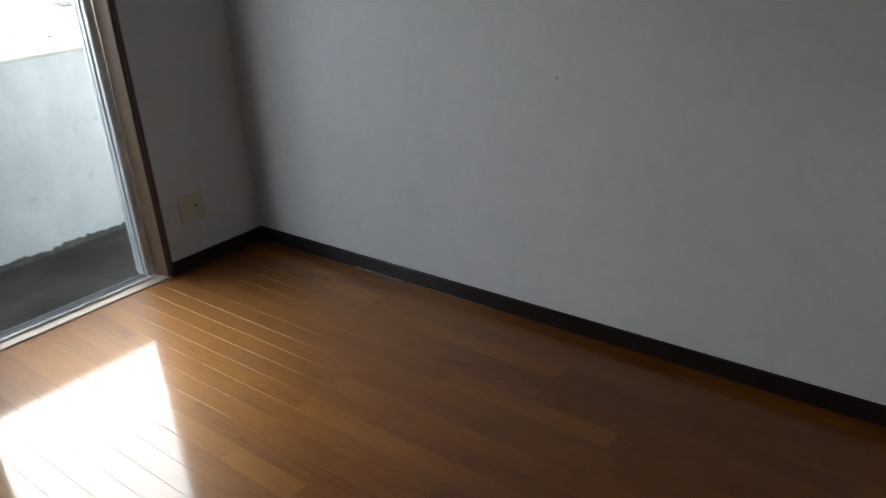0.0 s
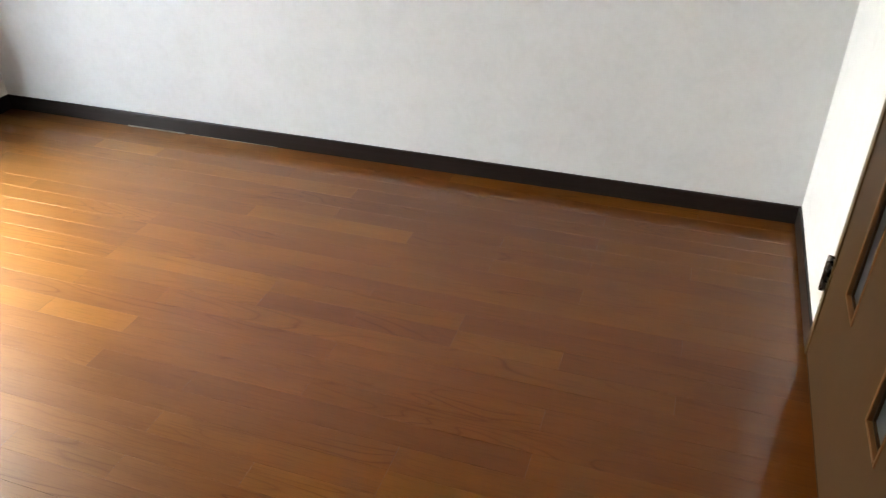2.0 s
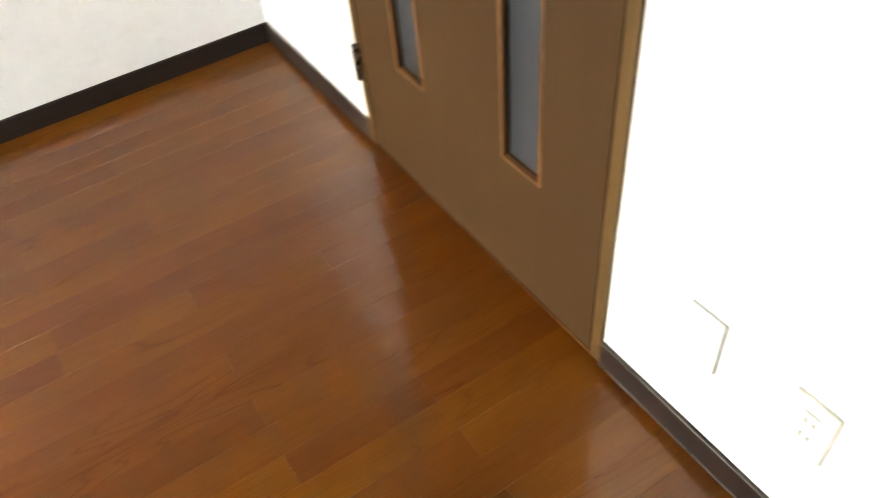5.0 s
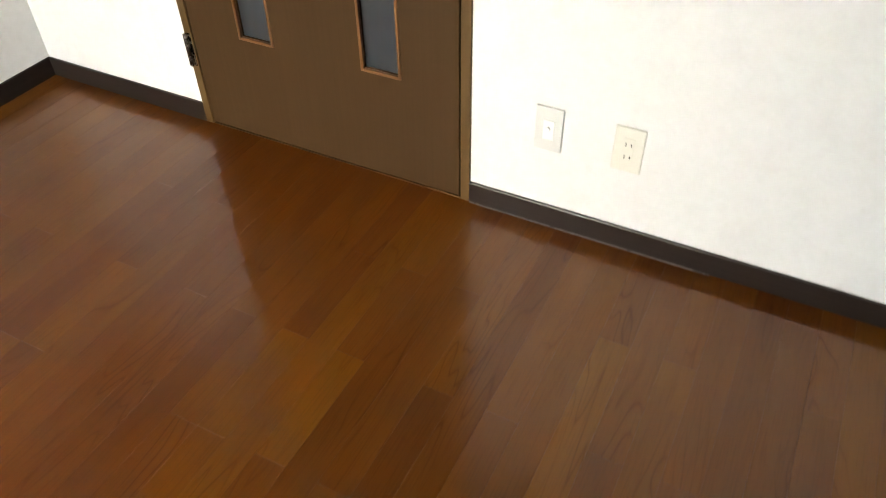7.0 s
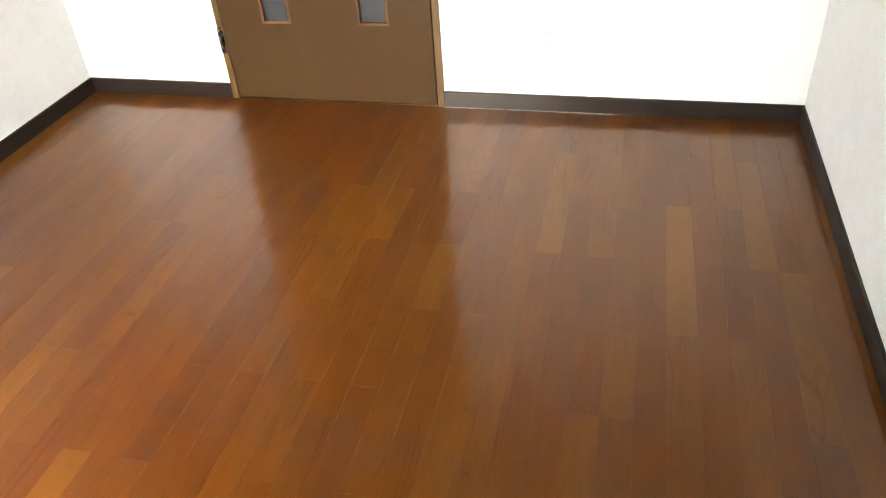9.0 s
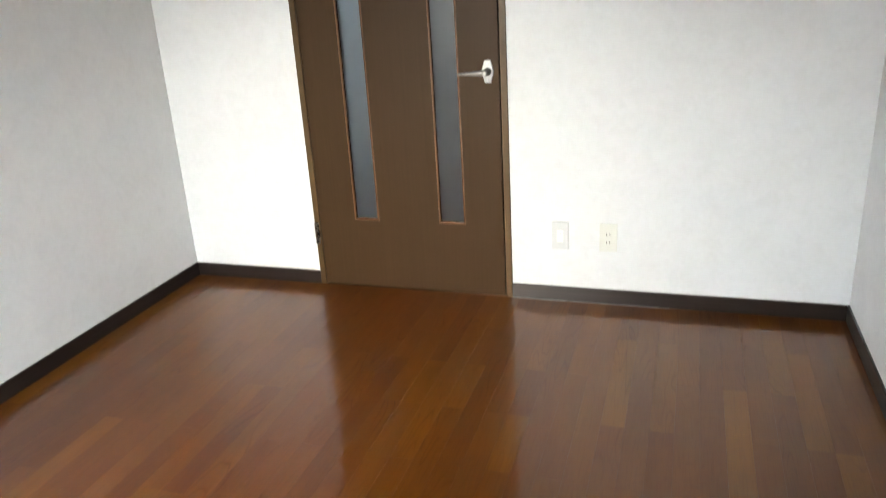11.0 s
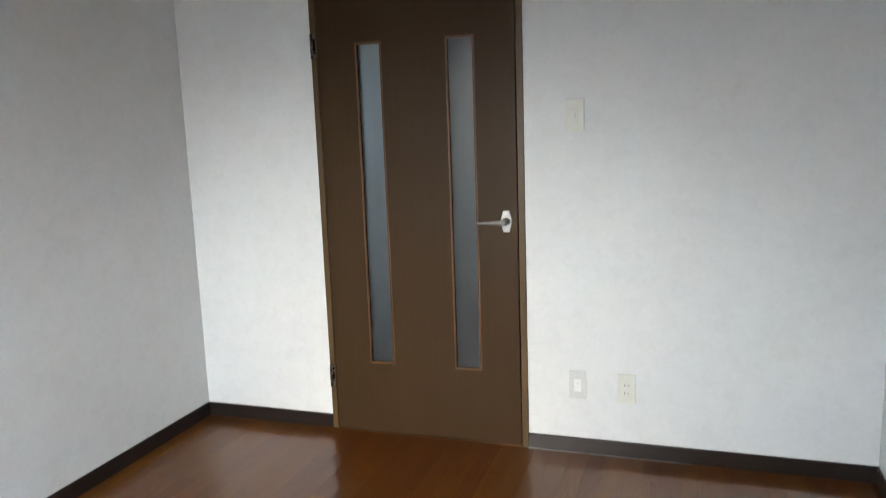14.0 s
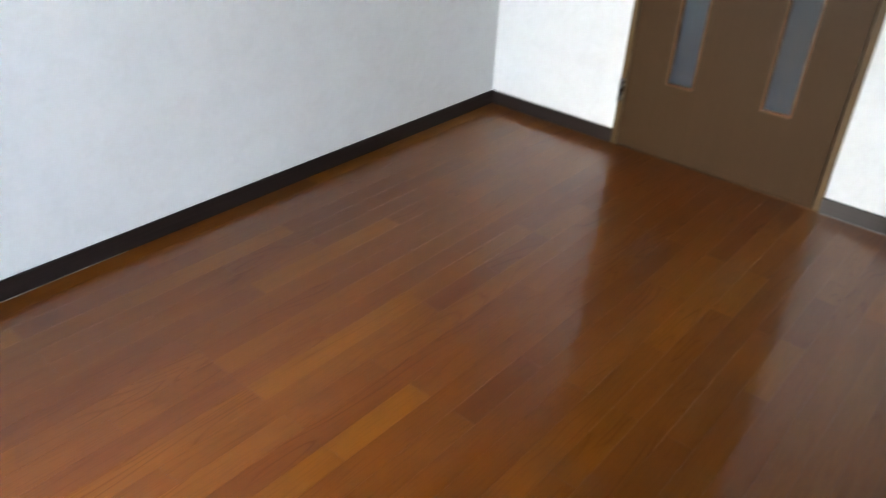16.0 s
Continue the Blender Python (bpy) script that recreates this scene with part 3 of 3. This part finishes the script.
thing("wall_outside", boxes(((-1.6, -L - T, -0.26), (-T, -L - T + 0.1, 2.47)), ((W + T, -L - T, -0.26), (4.6, -L - T + 0.1, 2.47)),
                            ((-T, -L - T - 0.012, BZ), (WX0, -L - T - 0.001, 2.31)), ((WX1, -L - T - 0.012, BZ), (W + T, -L - T - 0.001, 2.31)),
                            ((WX0, -L - T - 0.012, WZ1), (WX1, -L - T - 0.001, 2.31)), ((WX0, -L - T + 0.002, BZ), (WX1, -L - T + 0.05, -0.062))), M_OUTWALL,
      "pale rendered outer wall beside the balcony window", "wall", "structure")
# ragged dark strip standing in for the shadow gap along the parapet's foot
bm = bmesh.new()
rows = []
for i in range(361):
    x = -1.4 + 5.8 * i / 360
    d = 0.022 + 0.014 * noise.noise(Vector((x * 6.0, 1.7, 0))) + 0.014 * noise.noise(Vector((x * 29, 5, 0)))
    h = 0.022 + 0.012 * noise.noise(Vector((x * 6.0, 8.2, 0))) + 0.018 * noise.noise(Vector((x * 37, 2, 0)))
    rows.append([bm.verts.new(p) for p in ((x, PY + 0.001, BZ + max(h, 0.008)), (x, PY + 0.01 + max(d, 0.01) * 0.5, BZ + max(h, 0.008) * 0.45), (x, PY + 0.015 + max(d, 0.012), BZ + 0.001))])
for a, b in zip(rows, rows[1:]):
    for k in (0, 1):
        bm.faces.new((a[k], b[k], b[k + 1], a[k + 1]))
tagged(new("gutter_shade", mesh_of("gutter_shade", bm, M_GAP_SHADE, True)), "dark strip for the shadow gap along the foot of the parapet", "dirt", "", "stuff")

thing("ground", boxes(((-600, -900, -3.4), (600, 600, -3.2))), M_GROUND, "pale dusty ground reaching to the horizon", "ground", "structure")


def roof_house(x0, x1, y0, y1, eaves, ridge, wall, tile, label):
    """A low house, its ridge along x, with rows of tiles on the near slope."""
    house = holder("house", label, "house", at=(0, 0, -3.2))
    e, r = eaves + 3.2, ridge + 3.2
    ym = (y0 + y1) / 2
    part("wall", boxes(((x0 + 0.4, y0 + 0.4, 0), (x1 - 0.4, y1 - 0.4, e - 0.02))), wall, house)
    part("roof", prism([(y0, e), (y1, e), (ym, r)], (x0, x1), "x"), tile, house, "shallow tiled roof")
    rows, marks = bmesh.new(), bmesh.new()
    n = 12
    for k in range(n):
        for j in range(int((x1 - x0) / 1.2)):
            xa = x0 + 1.2 * j + (0.6 if k % 2 else 0.0)
            if random.random() < 0.35 or xa + 1.1 > x1:
                continue
            bm = marks if random.random() < 0.2 else rows
            u, v = k / n, (k + 0.9) / n
            ya, za, yb, zb = y1 + (ym - y1) * u, e + (r - e) * u, y1 + (ym - y1) * v, e + (r - e) * v
            vs = [bm.verts.new(p) for p in ((xa, ya, za + 0.09), (xa + 1.1, ya, za + 0.09), (xa + 1.1, yb, zb + 0.02), (xa, yb, zb + 0.02), (xa, ya, za), (xa + 1.1, ya, za))]
            bm.faces.new(vs[:4])
            bm.faces.new((vs[0], vs[4], vs[5], vs[1]))
    part("roof_tiles", rows, tile, house)["kind"] = "stuff"
    part("weathered_tiles", marks, M_ROOF_DARK, house, "dark weathered tiles")["kind"] = "stuff"
    return house


roof_house(-26, 10, -34, -14, -1.9, -0.9, M_OUTWALL, M_ROOF, "low neighbouring house with a sunlit pale roof")
roof_house(-48, 6, -78, -44, -2.6, -0.2, M_OUTWALL, M_ROOF_GREY, "distant low house with a pale grey tiled roof")

# ---------------------------------------------------------------- hall behind the door
HX0, HX1, HY = -1.30, 2.2, 2.0
thing("hall_floor", boxes(((HX0, T, -0.1), (HX1, HY, -0.002))), M_VINYL, "grey vinyl floor of the hall behind the door", "floor", "structure")
thing("hall_ceiling", boxes(((HX0 - T, T, H), (HX1 + T, HY + T, H + 0.12))), M_CEIL, "plain ceiling of the hall", "ceiling", "structure")
thing("hall_wall_north", boxes(((HX0 - T, HY, -0.1), (HX1 + T, HY + T, H))), M_HALL, "plain pale wall of the hall", "wall", "structure")
thing("hall_wall_east", boxes(((HX1, T, -0.1), (HX1 + T, HY, H))), M_CEIL, "plain pale end wall of the hall", "wall", "structure")
thing("hall_wall_south", boxes(((HX0 - T, 0, -0.1), (-T, T, H))), M_CEIL, "plain pale wall of the hall", "wall", "structure")
# unseen high opening, added to light the door's frosted panes from behind
thing("hall_wall_west", boxes(((HX0 - T, T, -0.1), (HX0, HY, 1.45)), ((HX0 - T, T, 2.15), (HX0, HY, H)), ((HX0 - T, T, 1.45), (HX0, 0.45, 2.15)), ((HX0 - T, 1.7, 1.45), (HX0, HY, 2.15))), M_CEIL,
      "plain pale hall wall with an added opening that lights the panes", "wall", "structure")
# assumed dark bulk, added so that the right pane looks darker
closet = holder("closet", "dark brown closet form added in the hall to darken the right pane", "closet", at=(0.42, HY - 0.45, 0))
part("body", boxes(((0, 0.02, 0.001), (1.5, 0.449, 2.3))), M_DOOR, closet)
for k in range(2):
    part("closet_door", boxes(((0.005 + 0.75 * k, 0, 0.05), (0.745 + 0.75 * k, 0.0195, 2.28)), bevel=0.002), M_DOOR, closet)

# ---------------------------------------------------------------- floor: laid plank by plank
PW, PL, FIRST = 0.075, 0.303, 0.323     # strip width, unit length, first joint from the door wall
floor = thing("floor", boxes(((0, -L, -0.06), (W, 0, -0.0035))), M_SUBFLOOR, "glossy orange-brown oak strip flooring", "floor", "structure")
rng, lie = random.Random(11), random.Random(5)
# planks with a tone of their own: strip, first joint, last joint, tone
NOTED = ((6, 3, 5, 1.0), (11, 4, 6, 1.0), (2, 7, 8, 0.95), (3, 4, 6, 0.85), (17, 4, 5, 0.0), (15, 5, 6, 0.95), (12, 3, 4, 0.05), (28, 0, 2, 0.95), (33, 1, 3, 0.95),
         (36, 0, 2, 0.85), (37, 2, 4, 0.9), (24, 1, 2, 0.05), (21, 1, 2, 0.9), (19, 1, 2, 0.85), (12, 1, 2, 0.7), (7, 6, 8, 0.15), (10, 6, 8, 0.2))
DARK, MID, LIGHT = Vector((0.064, 0.0132, 0.0001)), Vector((0.083, 0.0198, 0.0002)), Vector((0.112, 0.0335, 0.0005))
plank_meshes = {}


def plank_mesh(w, length):
    """A plank with chamfered long and short edges, its top at z = 0, from its near corner."""
    key = (round(w, 4), round(length, 4))
    if key not in plank_meshes:
        bm = bmesh.new()
        rings = []
        for u, v, z in ((0.0001, 0.0001, -0.0034), (0.0001, 0.0001, -0.0006), (0.0002, 0.0001, -0.0002), (0.0006, 0.0003, 0.0)):
            rings.append([bm.verts.new(p) for p in ((u, v, z), (w - u, v, z), (w - u, length - v, z), (u, length - v, z))])
        for lo, hi in zip(rings, rings[1:]):
            for i in range(4):
                bm.faces.new((lo[i], lo[(i + 1) % 4], hi[(i + 1) % 4], hi[i])).material_index = 1 - i % 2   # sawn ends are dark
        bm.faces.new(rings[-1])
        plank_meshes[key] = mesh_of("plank", bm, M_OAK)
        plank_meshes[key].materials.append(M_SUBFLOOR)
    return plank_meshes[key]


def stain(tone):
    c = DARK.lerp(MID, tone * 2) if tone < 0.5 else MID.lerp(LIGHT, tone * 2 - 1)
    return (*c, 1.0)


last = set()
for s in range(math.ceil(W / PW)):
    xa = s * PW
    w = min(PW, W - xa)
    mine = [n for n in NOTED if n[0] == s]
    joints = {j for n in mine for j in n[1:3]}
    inside = {j for n in mine for j in range(n[1] + 1, n[2])}
    j = rng.choice((-1, 0, 1))
    while j <= 10:
        if j >= 0 and j not in inside and (j not in last or rng.random() < 0.15):
            joints.add(j)
        j += rng.choice((1, 2, 2, 2, 3))
    last = joints
    cuts = [0.0] + [FIRST + PL * k for k in sorted(joints) if FIRST + PL * k < L - 0.02] + [L]
    for a, b in zip(cuts, cuts[1:]):
        k = round((a - FIRST) / PL)
        tone = next((n[3] for n in mine if a > 0 and n[1] == k), None)
        if tone is None:
            tone = min(max(rng.gauss(0.46, 0.16), 0.0), 1.0)
        ob = new("plank", plank_mesh(w, b - a))
        tip = lie.uniform(-0.0025, 0.0025)   # no plank lies quite flat
        ob.location = (xa, -b, -max(0.0, -tip * w))
        ob.rotation_euler = (0, tip, 0)
        ob.color = stain(tone)
        ob.parent = floor
